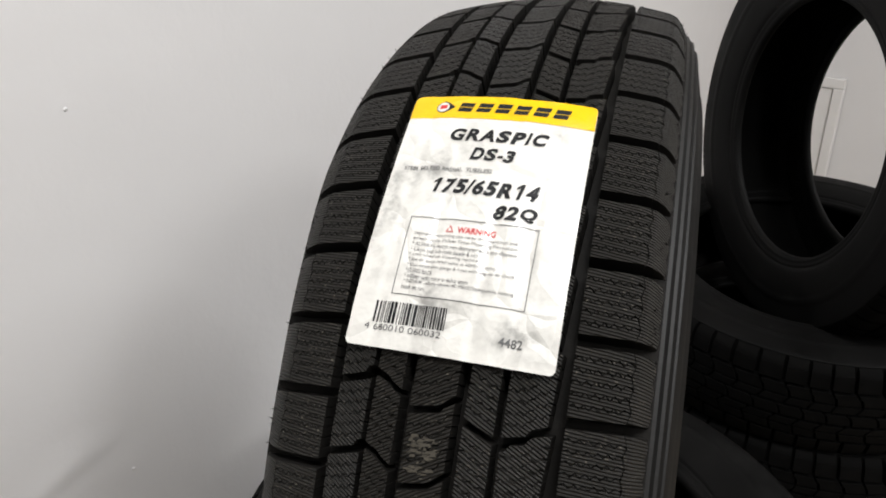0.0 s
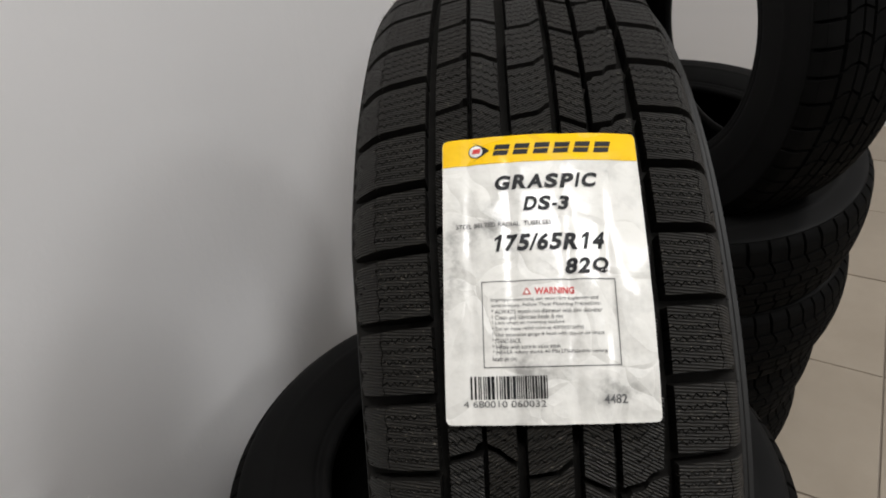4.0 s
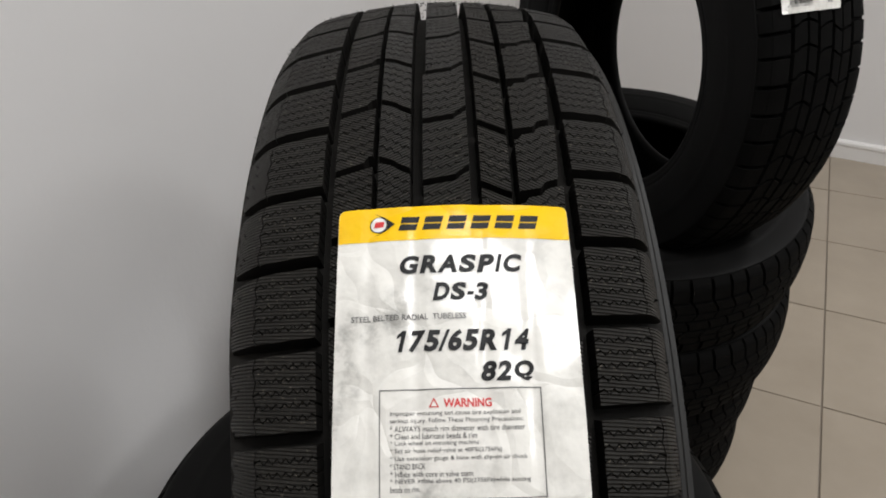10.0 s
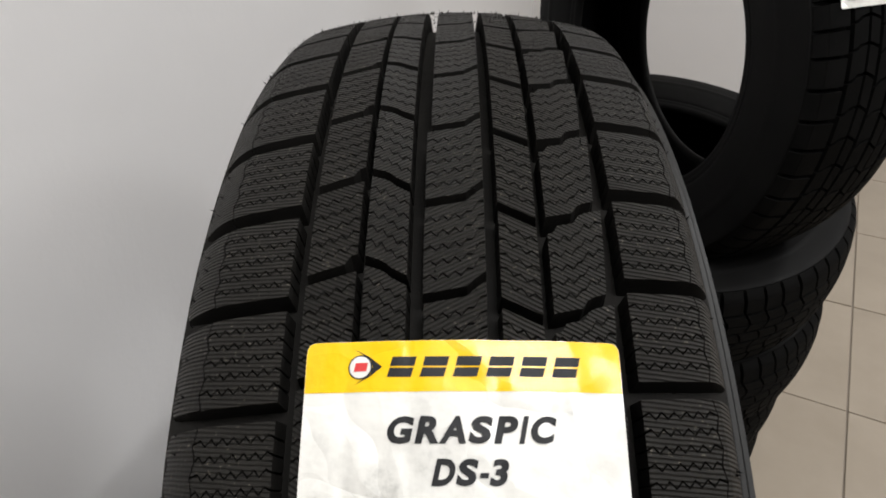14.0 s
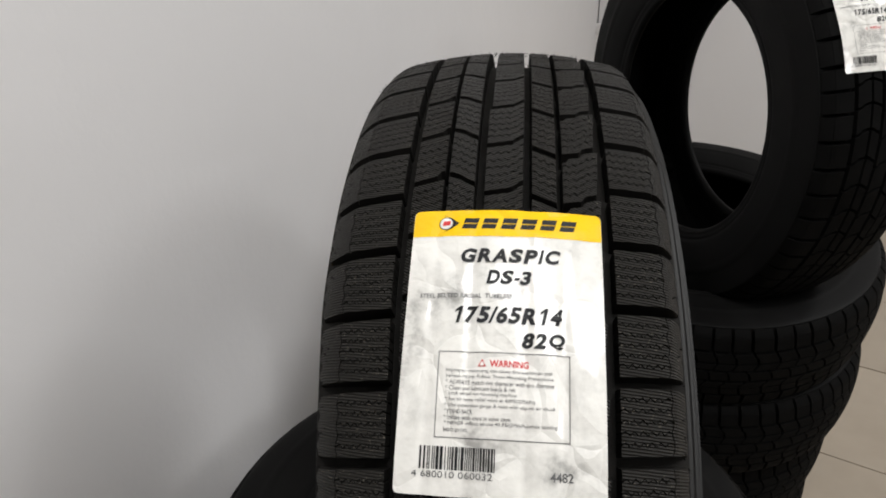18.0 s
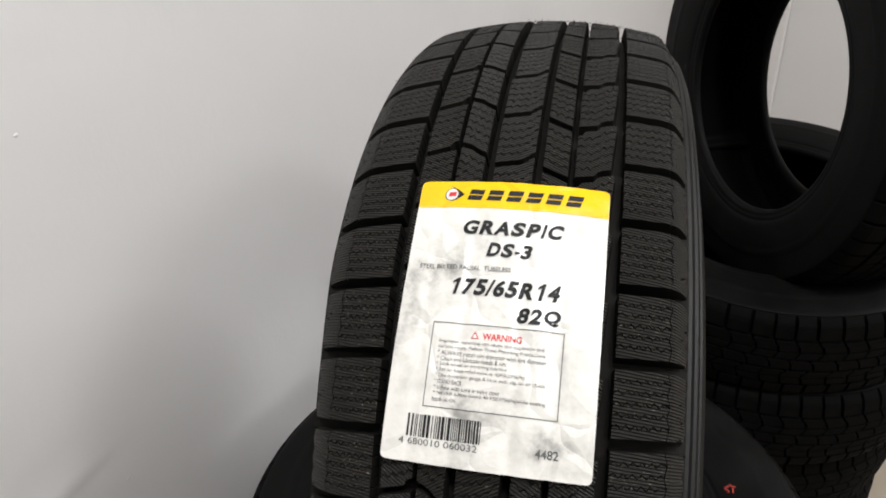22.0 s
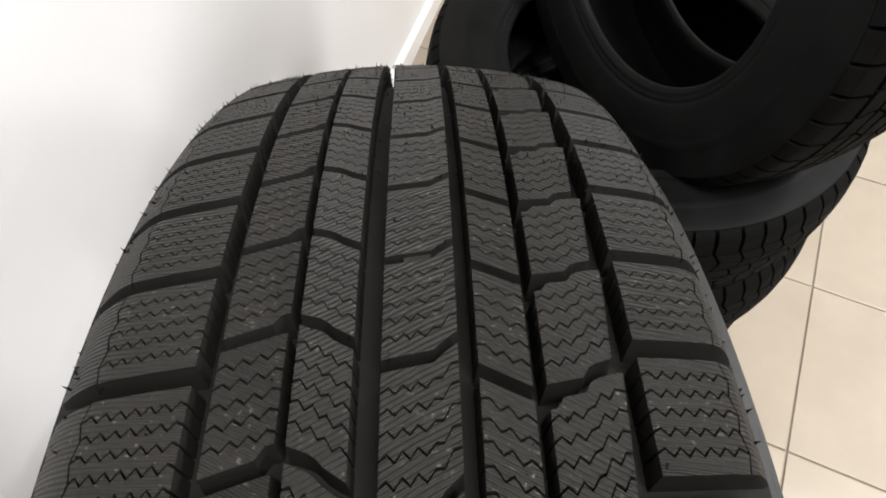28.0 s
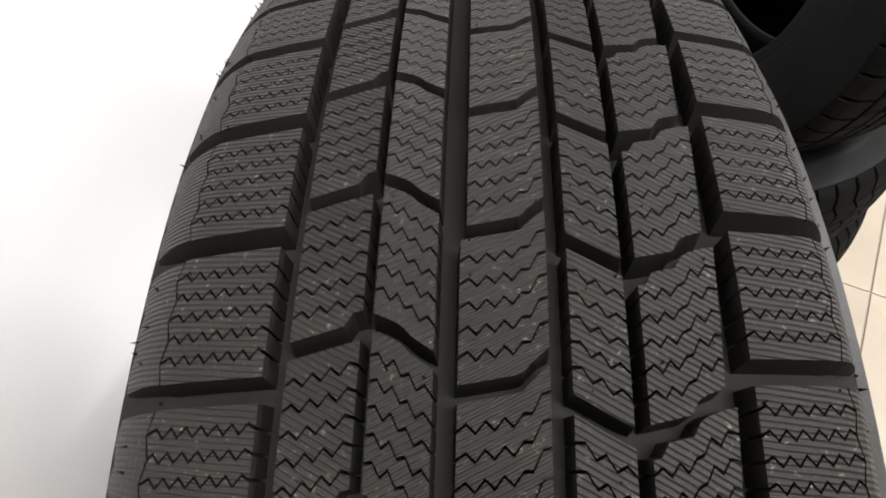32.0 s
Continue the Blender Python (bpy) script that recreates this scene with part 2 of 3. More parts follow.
def wall_marks():
    """Small lumps of old filler and a soft dent on the long wall."""
    def on_wall(y, z, out):
        n = Vector((1, ASKEW, 0)).normalized()
        return Vector((left_at(y), y, z)) + n * out

    for y, z, size in ((-0.151, 0.899, 0.0019), (-0.265, 0.652, 0.002), (-0.3, 0.637, 0.0032), (-0.295, 0.63, 0.0022), (-0.158, 0.503, 0.0018), (-0.29, 0.627, 0.0018)):
        bm = bmesh.new()
        bmesh.ops.create_icosphere(bm, subdivisions=2, radius=1.0)
        for v in bm.verts:
            k = 1 + 0.35 * noise.noise(v.co * 1.7 + Vector((y * 90, z * 50, 0)))
            v.co = on_wall(y + v.co.y * size * k * 1.2, z + v.co.z * size * k, v.co.x * size * 0.4 * k)
        part("filler_lump", bm, WALL_PAINT, west, smooth=True)
    nx, nz = 30, 22
    verts, faces = [], []
    for j in range(nz + 1):
        for i in range(nx + 1):
            u, v = i / nx * 2 - 1, j / nz * 2 - 1
            fade = max(0.0, 1 - u * u) * max(0.0, 1 - v * v)
            ridge = v - 0.35 * u + 0.25 * u * u
            out = fade * (0.0035 * math.exp(-(ridge / 0.35) ** 2 - ((u + 0.3) / 0.6) ** 2) - 0.0012 * math.exp(-((ridge + 0.35) / 0.2) ** 2)) * 0.5
            verts.append(tuple(on_wall(-0.215 + 0.075 * u, 0.548 + 0.05 * v, 0.0012 * fade + out - 0.0006)))
    for j in range(nz):
        for i in range(nx):
            k = j * (nx + 1) + i
            faces.append((k, k + 1, k + nx + 2, k + nx + 1))
    part_of("plaster_bulge", raw_mesh("plaster_bulge", verts, faces), WALL_PAINT, west, smooth=True)


wall_marks()


def skirting(name, a, b, inward):
    """A plastic skirting board between two points of the floor: a plain face and a rounded top lip."""
    a, b = Vector((*a, 0)), Vector((*b, 0))
    n = Vector((*inward, 0)).normalized()
    prof = [(0.001, 0.0), (0.016, 0.0), (0.016, 0.05), (0.019, 0.054), (0.018, 0.064), (0.012, 0.07), (0.001, 0.072)]
    verts, faces = [], []
    for end in (a, b):
        verts += [tuple(end + n * d + Vector((0, 0, z))) for d, z in prof]
    k = len(prof)
    for i in range(k):
        j = (i + 1) % k
        faces.append((i, j, k + j, k + i))
    faces += [tuple(range(k))[::-1], tuple(range(k, 2 * k))]
    ob = part_of(name, raw_mesh(name, verts, faces), TRIM_WHITE)
    return tagged(ob, "cream white plastic skirting board along the wall", "baseboard", kind="structure")


skirting("baseboard", (left_at(Y0), Y0), (left_at(2.85), 2.85), (1, ASKEW))
skirting("baseboard", (left_at(Y1 + 0.1) + 0.02, back_at(-1.03)), (X1, back_at(X1)), (-0.12, -1))


def wall_hatch():
    """White access hatch with a plastic frame, low on the end wall."""
    own = new("access_hatch")
    own.matrix_world = pose(-0.81, back_at(-0.81) - 0.002, 0.325, 0, 0, -6.8)
    tagged(own, "white plastic access hatch with a raised frame on the wall", "hatch")
    part("door", box(0.43, 0.012, 0.5, (0, -0.006, 0), 0.002), TRIM_WHITE, own)
    for nm, sx, sz, at in (("frame_rail", 0.52, 0.04, (0, -0.009, 0.272)), ("frame_rail", 0.52, 0.04, (0, -0.009, -0.272)),
                           ("frame_stile", 0.04, 0.504, (0.24, -0.009, 0)), ("frame_stile", 0.04, 0.504, (-0.24, -0.009, 0))):
        part(nm, box(sx, 0.02, sz, at, 0.005), TRIM_WHITE, own)


wall_hatch()


def ceiling_lamp(x, y):
    own = new("ceiling_lamp")
    own.matrix_world = pose(x, y, CEIL)
    tagged(own, "long white ceiling lamp with a frosted cover", "lamp", "ceiling lamps")
    part("housing", box(1.25, 0.44, 0.05, (0, 0, -0.026), 0.006), TRIM_WHITE, own)
    part("diffuser", box(1.19, 0.4, 0.008, (0, 0, -0.055), 0.003), PAPER_WHITE, own, "frosted white cover")


for lx, ly, lw in LAMPS:
    ceiling_lamp(lx, ly)


# ---- tyre geometry: w across the tread, angle round the axle from the -y side upwards ----
# Three lengths of pitch follow one another unevenly round the tread.
SHORT, MEDIUM = 5.1, 5.75
LONG = (360 - 22 * SHORT - 21 * MEDIUM) / 20
PITCH = (SHORT, MEDIUM, LONG)
filler = [0] * 14 + [1] * 15 + [2] * 17
random.Random(11).shuffle(filler)
SEQ = [0] + [1] * 5 + [2] * 3 + [1] + [0] * 4 + filler + [0] * 3
PITCHES = len(SEQ)
STARTS = [10.6]
for s in SEQ[:-1]:
    STARTS.append(STARTS[-1] + PITCH[s])


class Size:
    """A tyre's size: R outer radius, h half section width, b bead radius, s tread width against the first tyre's."""

    def __init__(self, R, h, b, s=1.0, pinch=(), right=None):
        self.R, self.h, self.b, self.s, self.pinch, self.right = R, h, b, s, pinch, right

    def squeeze(self, w, deg):
        """The side that leans into the stack below is pressed in there and bulges out above."""
        if self.right and w > 0.0665:
            return 0.0665 + (w - 0.0665) * (self.right[0] - 0.0665) / (0.0765 * self.s - 0.0665)
        if w >= 0 or not self.pinch:
            return w
        d = (deg + 180) % 360 - 180
        for (a, ka), (b, kb) in zip(self.pinch, self.pinch[1:]):
            if d <= b:
                return w * (1 - ka - (kb - ka) * (d - a) / (b - a))
        return w

    def r(self, w):
        a = abs(w) / self.s
        return self.R - (1.98 * a * a + (34 * (a - 0.061) ** 2 if a > 0.061 else 0)) * self.s

    def point(self, w, deg, drop=0.0, start=0.0):
        r, t = self.r(w) - drop, radians(deg)
        return (self.squeeze(w, deg + start), -r * math.cos(t), r * math.sin(t))


def zig(n, amp):
    return [(-amp if i % 2 else amp) for i in range(n)]


# Each row of blocks: edges across the tread, course of the cross groove's middle as (w, pitch share),
# groove width as a pitch share, slabs between sipes, direction of the fine lines.
ROWS_OF_BLOCKS = [
    ("rim", -0.0752, -0.0654, [(-0.0752, 0.555), (-0.0654, 0.57)], 0.17, 6, 0),
    ("shoulder", -0.0650, -0.0440, [(-0.065, 0.57), (-0.044, 0.61)], 0.155, 6, 0),
    ("inner", -0.0395, -0.0262, [(-0.0395, 0.83), (-0.0262, 0.955)], 0.112, 6, 1),
    ("middle", -0.0240, -0.0127, [(-0.024, 0.01), (-0.019, -0.06), (-0.0166, -0.14), (-0.0127, -0.22)], 0.105, 6, 2),
    ("centre", -0.0083, 0.0081, [(-0.0083, 0.59), (0.003, 0.66), (0.0052, 0.74), (0.0081, 0.82)], 0.1, 6, 2),
    ("middle", 0.0121, 0.0226, [(0.0121, 0.555), (0.019, 0.44), (0.0226, 0.385)], 0.112, 6, 1),
    ("inner", 0.0255, 0.0408, [(0.0255, 0.40), (0.0333, 0.465), (0.035, 0.565), (0.0408, 0.635)], 0.115, 6, 1),
    ("shoulder", 0.0456, 0.0650, [(0.0456, 0.785), (0.065, 0.825)], 0.155, 6, 0),
    ("rim", 0.0654, 0.0752, [(0.0654, 0.825), (0.0752, 0.835)], 0.165, 6, 0),
]


def course(line, w):
    for (a, ka), (b, kb) in zip(line, line[1:]):
        if w <= b:
            return ka + (kb - ka) * max(0.0, (w - a) / (b - a))
    return line[-1][1]


def block_mesh(size, row, pitches, sipes, depth, start=0.0):
    """One tread block, cut into slabs by zigzag sipes; pitches: the lengths before, at and after it, in degrees."""
    before, here, after = pitches

    def turn(p):
        return p * before if p < 0 else p * here if p < 1 else here + (p - 1) * after

    name, a, b, line, gap, slabs, tilt = ROWS_OF_BLOCKS[row]
    s = size.s
    if not sipes:
        slabs = 1
    outer = -1 if a < 0 else 1
    cols = max(5, 2 * round((b - a) / 0.0031) + 1) if sipes else 5
    ws = [a + (b - a) * i / (cols - 1) for i in range(cols)]
    slot = 0.0105
    amp = 0.029
    verts, faces, uvs = [], [], []
    lo, hi = gap / 2, 1 - gap / 2
    for k in range(slabs):
        base = len(verts)
        for top in (1, 0):
            for edge in (0, 1):
                m = k + edge
                inside = 0 < m < slabs
                for i, w in enumerate(ws):
                    z = 0.0
                    if inside and name != "rim":
                        z = slot * (1 if edge == 0 else -1)
                        if 0 < i < cols - 1:
                            z += amp if i % 2 else -amp
                    elif sipes and name == "inner":
                        # short spur beside the node of the cross grooves
                        if outer < 0 and edge == 0 and w > b - 0.0028:
                            z = 0.07
                        if outer > 0 and edge == 1 and w < a + 0.0028:
                            z = -0.07
                    pos = course(line, w) + lo + (hi - lo) * m / slabs + z
                    if not top and not inside:
                        pos += 0.02 * (-1 if edge == 0 else 1)
                    ww = w
                    if sipes and name == "shoulder" and (i == 0 if outer < 0 else i == cols - 1):
                        ww += outer * (0.0005 if m % 2 else -0.0005)
                    if sipes and name == "rim" and (i == cols - 1 if outer < 0 else i == 0):
                        ww += outer * (0.0005 if m % 2 else -0.0005)
                    if sipes and name == "inner" and outer > 0 and i == cols - 1:
                        ww += 0.0018 * (m / slabs - 0.5)
                    if sipes and name == "rim" and (i == 0 if outer < 0 else i == cols - 1):
                        ww += outer * (0.0013 if m % 2 else -0.0004)
                    if not top:
                        ww += 0.0006 if i == cols - 1 else -0.0006 if i == 0 else 0.0
                    d = 0.0 if top else depth
                    if not top and name == "rim":
                        d = depth * min(1.0, max(0.3, (0.0775 - abs(w)) / 0.012))
                    verts.append(size.point(ww * s, turn(pos), d, start))
                    uvs.append((ww * s, radians(turn(pos)) * size.R))
        n = cols
        T0, T1, B0, B1 = base, base + n, base + 2 * n, base + 3 * n
        for i in range(n - 1):
            faces.append((T0 + i, T0 + i + 1, T1 + i + 1, T1 + i))
            faces.append((T0 + i + 1, T0 + i, B0 + i, B0 + i + 1))
            faces.append((T1 + i, T1 + i + 1, B1 + i + 1, B1 + i))
        faces.append((T0, T1, B1, B0))
        faces.append((T1 + n - 1, T0 + n - 1, B0 + n - 1, B1 + n - 1))
    me = raw_mesh("tread_block", verts, faces, uvs)
    # the walls of a block are smooth; only its face carries the fine lines
    one = [0, 1, 1] * (cols - 1) + [1, 1]
    me.polygons.foreach_set("material_index", one * slabs)
    return me


def revolve(profile, steps, mats, size=None):
    """A ring from a closed (w, r) profile; mats: material index for each profile edge."""
    verts, faces, idx = [], [], []
    n = len(profile)
    for j in range(steps):
        t = 2 * math.pi * j / steps
        c, s = math.cos(t), math.sin(t)
        verts += [(size.squeeze(w, 360 * j / steps) if size else w, -r * c, r * s) for w, r in profile]
    for j in range(steps):
        k = (j + 1) % steps
        for i in range(n):
            i2 = (i + 1) % n
            faces.append((j * n + i, k * n + i, k * n + i2, j * n + i2))
            idx.append(mats[i])
    me = raw_mesh("ring", verts, faces)
    me.polygons.foreach_set("material_index", idx)
    return me


def smooth_line(pts, per=4):
    """Catmull-Rom through the points."""
    out = []
    for i in range(len(pts) - 1):
        p0, p1, p2, p3 = (Vector(pts[max(0, min(len(pts) - 1, i + o))]) for o in (-1, 0, 1, 2))
        for j in range(per):
            t = j / per
            out.append(tuple(0.5 * (2 * p1 + (p2 - p0) * t + (2 * p0 - 5 * p1 + 4 * p2 - p3) * t * t + (3 * p1 - p0 - 3 * p2 + p3) * t ** 3)))
    out.append(tuple(pts[-1]))
    return out


def carcass_parts(size, depth, owner):
    """Body under the tread, two sidewalls with beads, and the inner liner."""
    R, h, b, s = size.R, size.h, size.b, size.s
    edge = size.r(0.0765 * s)
    H = edge - b

    def side_profile(e, h):
        """Half a section: shoulder edge e, bulge h, bead, and back along the inner liner."""
        g = h - e
        outer = smooth_line([(e, edge), (e + 0.45 * g, edge - 0.07 * H), (e + 0.85 * g, edge - 0.24 * H), (h, edge - 0.42 * H),
                             (h - 0.002, edge - 0.6 * H), (h - 0.0065, edge - 0.8 * H), (h - 0.011, b + 0.012), (h - 0.012, b + 0.004)], 4)
        shaped = []
        for w, r in outer:
            q = (edge - r) / H
            shaped.append((w + (0.0014 if 0.36 < q < 0.4 or 0.86 < q < 0.9 else 0.0), r))
        toe = [(h - 0.0145, b), (h - 0.022, b - 0.001), (h - 0.0245, b + 0.006)]
        inner = smooth_line([(h - 0.0245, b + 0.006), (h - 0.0185, b + 0.025), (h - 0.009, edge - 0.45 * H), (e - 0.007, edge - 0.12 * H)], 4)
        return outer, shaped + toe + inner[1:]

    treadside = [(w * s, size.r(w * s) - (depth if abs(w) < 0.068 else depth * max(0.2, (0.0775 - abs(w)) / 0.012)))
                 for w in (0.0, 0.0105, 0.022, 0.033, 0.044, 0.055, 0.064, 0.068, 0.073)]
    steps = 180
    tread = [(-w, r) for w, r in reversed(treadside[1:])] + treadside
    loop = tread + [(0.0765 * s, edge), (0.0715 * s, edge - 0.12 * H), (0.06 * s, R - 0.021), (0.0, R - 0.0185),
                    (-0.06 * s, R - 0.021), (-0.0715 * s, edge - 0.12 * H), (-0.0765 * s, edge)]
    me = revolve(loop, steps, [0] * len(loop), size)
    # groove floors: shade is in the base colour, on every tyre
    part_of("tread_base", me, RUBBER_GROOVE_SHADE if size.right else RUBBER_SHADED, owner, smooth=False)
    for sign in (1, -1):
        shape = size.right if sign > 0 and size.right else (0.0765 * s, h)
        bend = None if sign > 0 and size.right else size
        outer, ring = side_profile(*shape)
        prof = [(sign * w, r) for w, r in ring]
        if sign > 0:
            prof = prof[::-1]
        wall_part = part_of("sidewall", revolve(prof, steps, [0] * len(prof), bend), RUBBER_SIDE, owner, smooth=True)
        if sign > 0 and size.right:
            # moulded lines round the edge of the shoulder
            for q in (outer[1], outer[3], outer[5]):
                rib = [(q[0] + dw, q[1] + dr) for dw, dr in ((-0.001, -0.0008), (0.0007, -0.0004), (0.0007, 0.0004), (-0.001, 0.0008))]
                part_of("moulded_rib", revolve(rib, steps, [0] * 4), RUBBER_RIB, wall_part, "thin shiny moulded line")


def tyre(name, size, at, label, group="", sipes=False, first=0, singles=33, depth=0.009):
    """A whole tyre: body, sidewalls and its tread blocks."""
    owner = new(name)
    owner.matrix_world = at
    tagged(owner, label, "tyre", group)
    carcass_parts(size, depth, owner)
    meshes = {}
    rest_v, rest_f = [], []
    for j in range(PITCHES):
        k = (first + j) % PITCHES
        turn = Matrix.Rotation(-radians(STARTS[k]), 4, "X")
        for row in range(len(ROWS_OF_BLOCKS)):
            key = (row, SEQ[k - 1], SEQ[k], SEQ[(k + 1) % PITCHES], k if size.pinch and row < 4 else -1)
            if key not in meshes:
                meshes[key] = block_mesh(size, row, [PITCH[q] for q in key[1:4]], sipes, depth, STARTS[k])
                # only the first tyre has lit tread rubber; the rest take the shade-darkened copy
                meshes[key].materials.append(RUBBER_SHADED if not sipes else RIB_MATS[ROWS_OF_BLOCKS[row][6]])
                # block walls get the colour with groove shade in it
                meshes[key].materials.append(RUBBER_GROOVE_SHADE if sipes else RUBBER_SHADED)
            me = meshes[key]
            if j < singles:
                ob = new("tread_block", me)
                ob.parent = owner
                ob.matrix_basis = turn
            else:
                base = len(rest_v)
                rest_v += [tuple(turn @ v.co) for v in me.vertices]
                rest_f += [tuple(base + i for i in p.vertices) for p in me.polygons]
    if rest_v:
        ob = part_of("tread_remainder", raw_mesh("tread_remainder", rest_v, rest_f), RUBBER_SHADED, owner)
        ob["kind"] = "stuff"
    return owner


PRESSED = [(-180, -0.02), (-120, 0.1), (-30, 0.12), (5, 0.115), (15, 0.09), (25, 0.045), (33, 0.0), (45, -0.02), (60, -0.025), (180, -0.02)]
HERO = Size(0.2896, 0.08, 0.179, 0.995, PRESSED, (0.0725, 0.0835))
HERO_AT = pose(0, 0, 0.71, -21.17, -0.16, 27.25)
hero = tyre("winter_tyre", HERO, HERO_AT, "new black winter tyre standing upright, white label on tread", sipes=True, first=PITCHES - 8)

UNDER = Size(0.2915, 0.0885, 0.18, 1.05)
FLAT = "black tyre lying flat in a low stack under another tyre"
for i, (x, y, spin) in enumerate([(-0.045, 0.06, 20), (-0.055, 0.085, 75), (-0.055, 0.075, 140)]):
    lying = tyre("lying_tyre", UNDER, pose(x, y, 0.0885 + 0.1772 * i, 0, -90, spin), FLAT, "front stack of tyres")



def red_mark(owner):
    """A small hand-drawn hook of red paint on the sidewall."""
    turn = Matrix.Translation((0.103, 0.208, 0.526))
    bm = bmesh.new()
    for x, y, a, length in ((0, 0, 70, 0.009), (0.004, 0.003, 20, 0.008), (0.006, -0.002, 110, 0.007), (0.001, -0.005, -25, 0.006)):
        bmesh.ops.create_cube(bm, size=1.0, matrix=turn @ pose(x, y, 0, 0, 0, a) @ Matrix.Diagonal((length, 0.0016, 0.006, 1)))
    bmesh.ops.transform(bm, matrix=owner.matrix_world.inverted(), verts=bm.verts)
    part("paint_mark", bm, CHALK_RED, owner, "small red painted mark")


bpy.context.view_layer.update()
red_mark(lying)


def hero_details(owner, size):
    """Rubber hairs left by the mould, a wear bar in a cross groove and a pale smudge on the centre rib."""
    rng = random.Random(21)
    verts, faces = [], []

    def hair(w, deg, length):
        t = radians(deg)
        c, sn = math.cos(t), math.sin(t)
        foot = Vector(size.point(w, deg, 0.0004))
        side = 0.9 * max(0.0, (abs(w) / size.s - 0.058) / 0.017) * (1 if w > 0 else -1)
        out = Vector((side + rng.uniform(-0.4, 0.4), -c, sn)).normalized() + Vector((0, rng.uniform(-0.3, 0.3), rng.uniform(-0.3, 0.3)))
        tip = foot + out * length
        along = Vector((0, sn, c)) * 0.00035
        b0 = len(verts)
        verts.extend([tuple(foot + along), tuple(foot - along + Vector((0.0003, 0, 0))), tuple(foot - along - Vector((0.0003, 0, 0))), tuple(tip)])
        faces.extend([(b0, b0 + 1, b0 + 3), (b0 + 1, b0 + 2, b0 + 3), (b0 + 2, b0, b0 + 3)])

    for _ in range(200):
        edge = rng.choice((-1, 1)) * rng.uniform(0.070, 0.0752) * size.s
        hair(edge, rng.uniform(-25, 120), rng.uniform(0.0006, 0.0022))
    for _ in range(900):
        hair(rng.uniform(-0.07, 0.07) * size.s, rng.uniform(78, 118), rng.uniform(0.0006, 0.0018))
    for _ in range(420):
        hair(rng.choice((-0.0635, -0.05, -0.0285, -0.0215, -0.0145, -0.006, 0.006, 0.0145, 0.0205, 0.0275, 0.039, 0.047, 0.063)) * size.s + rng.uniform(-0.001, 0.001),
             rng.uniform(42, 130), rng.uniform(0.0005, 0.0018))
    ob = part_of("vent_hairs", raw_mesh("vent_hairs", verts, faces), RUBBER_SHADED, owner, "short rubber hairs left by the mould")
    ob["kind"] = "stuff"

    def lump(name, w0, w1, d0, d1, low, high, mat, label):
        v = [size.point(w, d, drop) for drop in (low, high) for w, d in ((w0, d0), (w1, d0), (w1, d1), (w0, d1))]
        f = [(3, 2, 1, 0), (4, 5, 6, 7), (0, 1, 5, 4), (1, 2, 6, 5), (2, 3, 7, 6), (3, 0, 4, 7)]
        part_of(name, raw_mesh(name, v, f), mat, owner, label)

    lump("wear_bar", -0.003, 0.003, 72.0, 73.8, 0.009, 0.0012, RIB_MATS[0], "raised wear bar in the groove")
    verts, faces = [], []
    for _ in range(70):
        w, d, lw, ld = rng.uniform(-0.007, 0.003), rng.uniform(9.5, 11.9), rng.uniform(0.0008, 0.003), rng.uniform(0.05, 0.2)
        b0 = len(verts)
        verts.extend(size.point(a, b, -0.0002 - 0.000004 * (b0 % 37)) for a, b in ((w, d), (w + lw, d + 0.05), (w + lw * 0.8, d + ld + 0.05), (w + 0.0002, d + ld)))
        faces.append((b0, b0 + 1, b0 + 2, b0 + 3))
    part_of("chalk_smudge", raw_mesh("chalk_smudge", verts, faces), CHALK_WHITE, owner, "pale chalk smudge")


hero_details(hero, HERO)

REAR = Size(0.2922, 0.0775, 0.184, 0.96)


def leaning(x, y, z, forward, sideways, spin):
    """A flat tyre whose front edge hangs a little lower than its back edge."""
    return pose(x, y, z, forward, sideways) @ pose(0, 0, 0, 0, -90, spin)


for x, y, z, forward, sideways, spin in [(-0.075, 0.8, 0.0775, 0.0, 0.0, 20), (-0.067, 0.793, 0.2255, 2.4, 2.8, 80), (-0.047, 0.77, 0.3815, 4.9, 3.4, 150), (-0.0468, 0.749, 0.5457, 9.0, 4.6, 190)]:
    tyre("lying_tyre", REAR, leaning(x, y, z, forward, sideways, spin), "black tyre lying flat in a leaning stack by the wall", "rear stack of tyres")
STANDING = Size(0.2935, 0.0785, 0.177, 1.0)
rear = tyre("winter_tyre", STANDING, pose(-0.0234, 0.7224, 0.8048, 0, -0.6, -131.3) @ pose(0, 0, 0, 150), "black tyre standing upright on top of the rear stack", "")


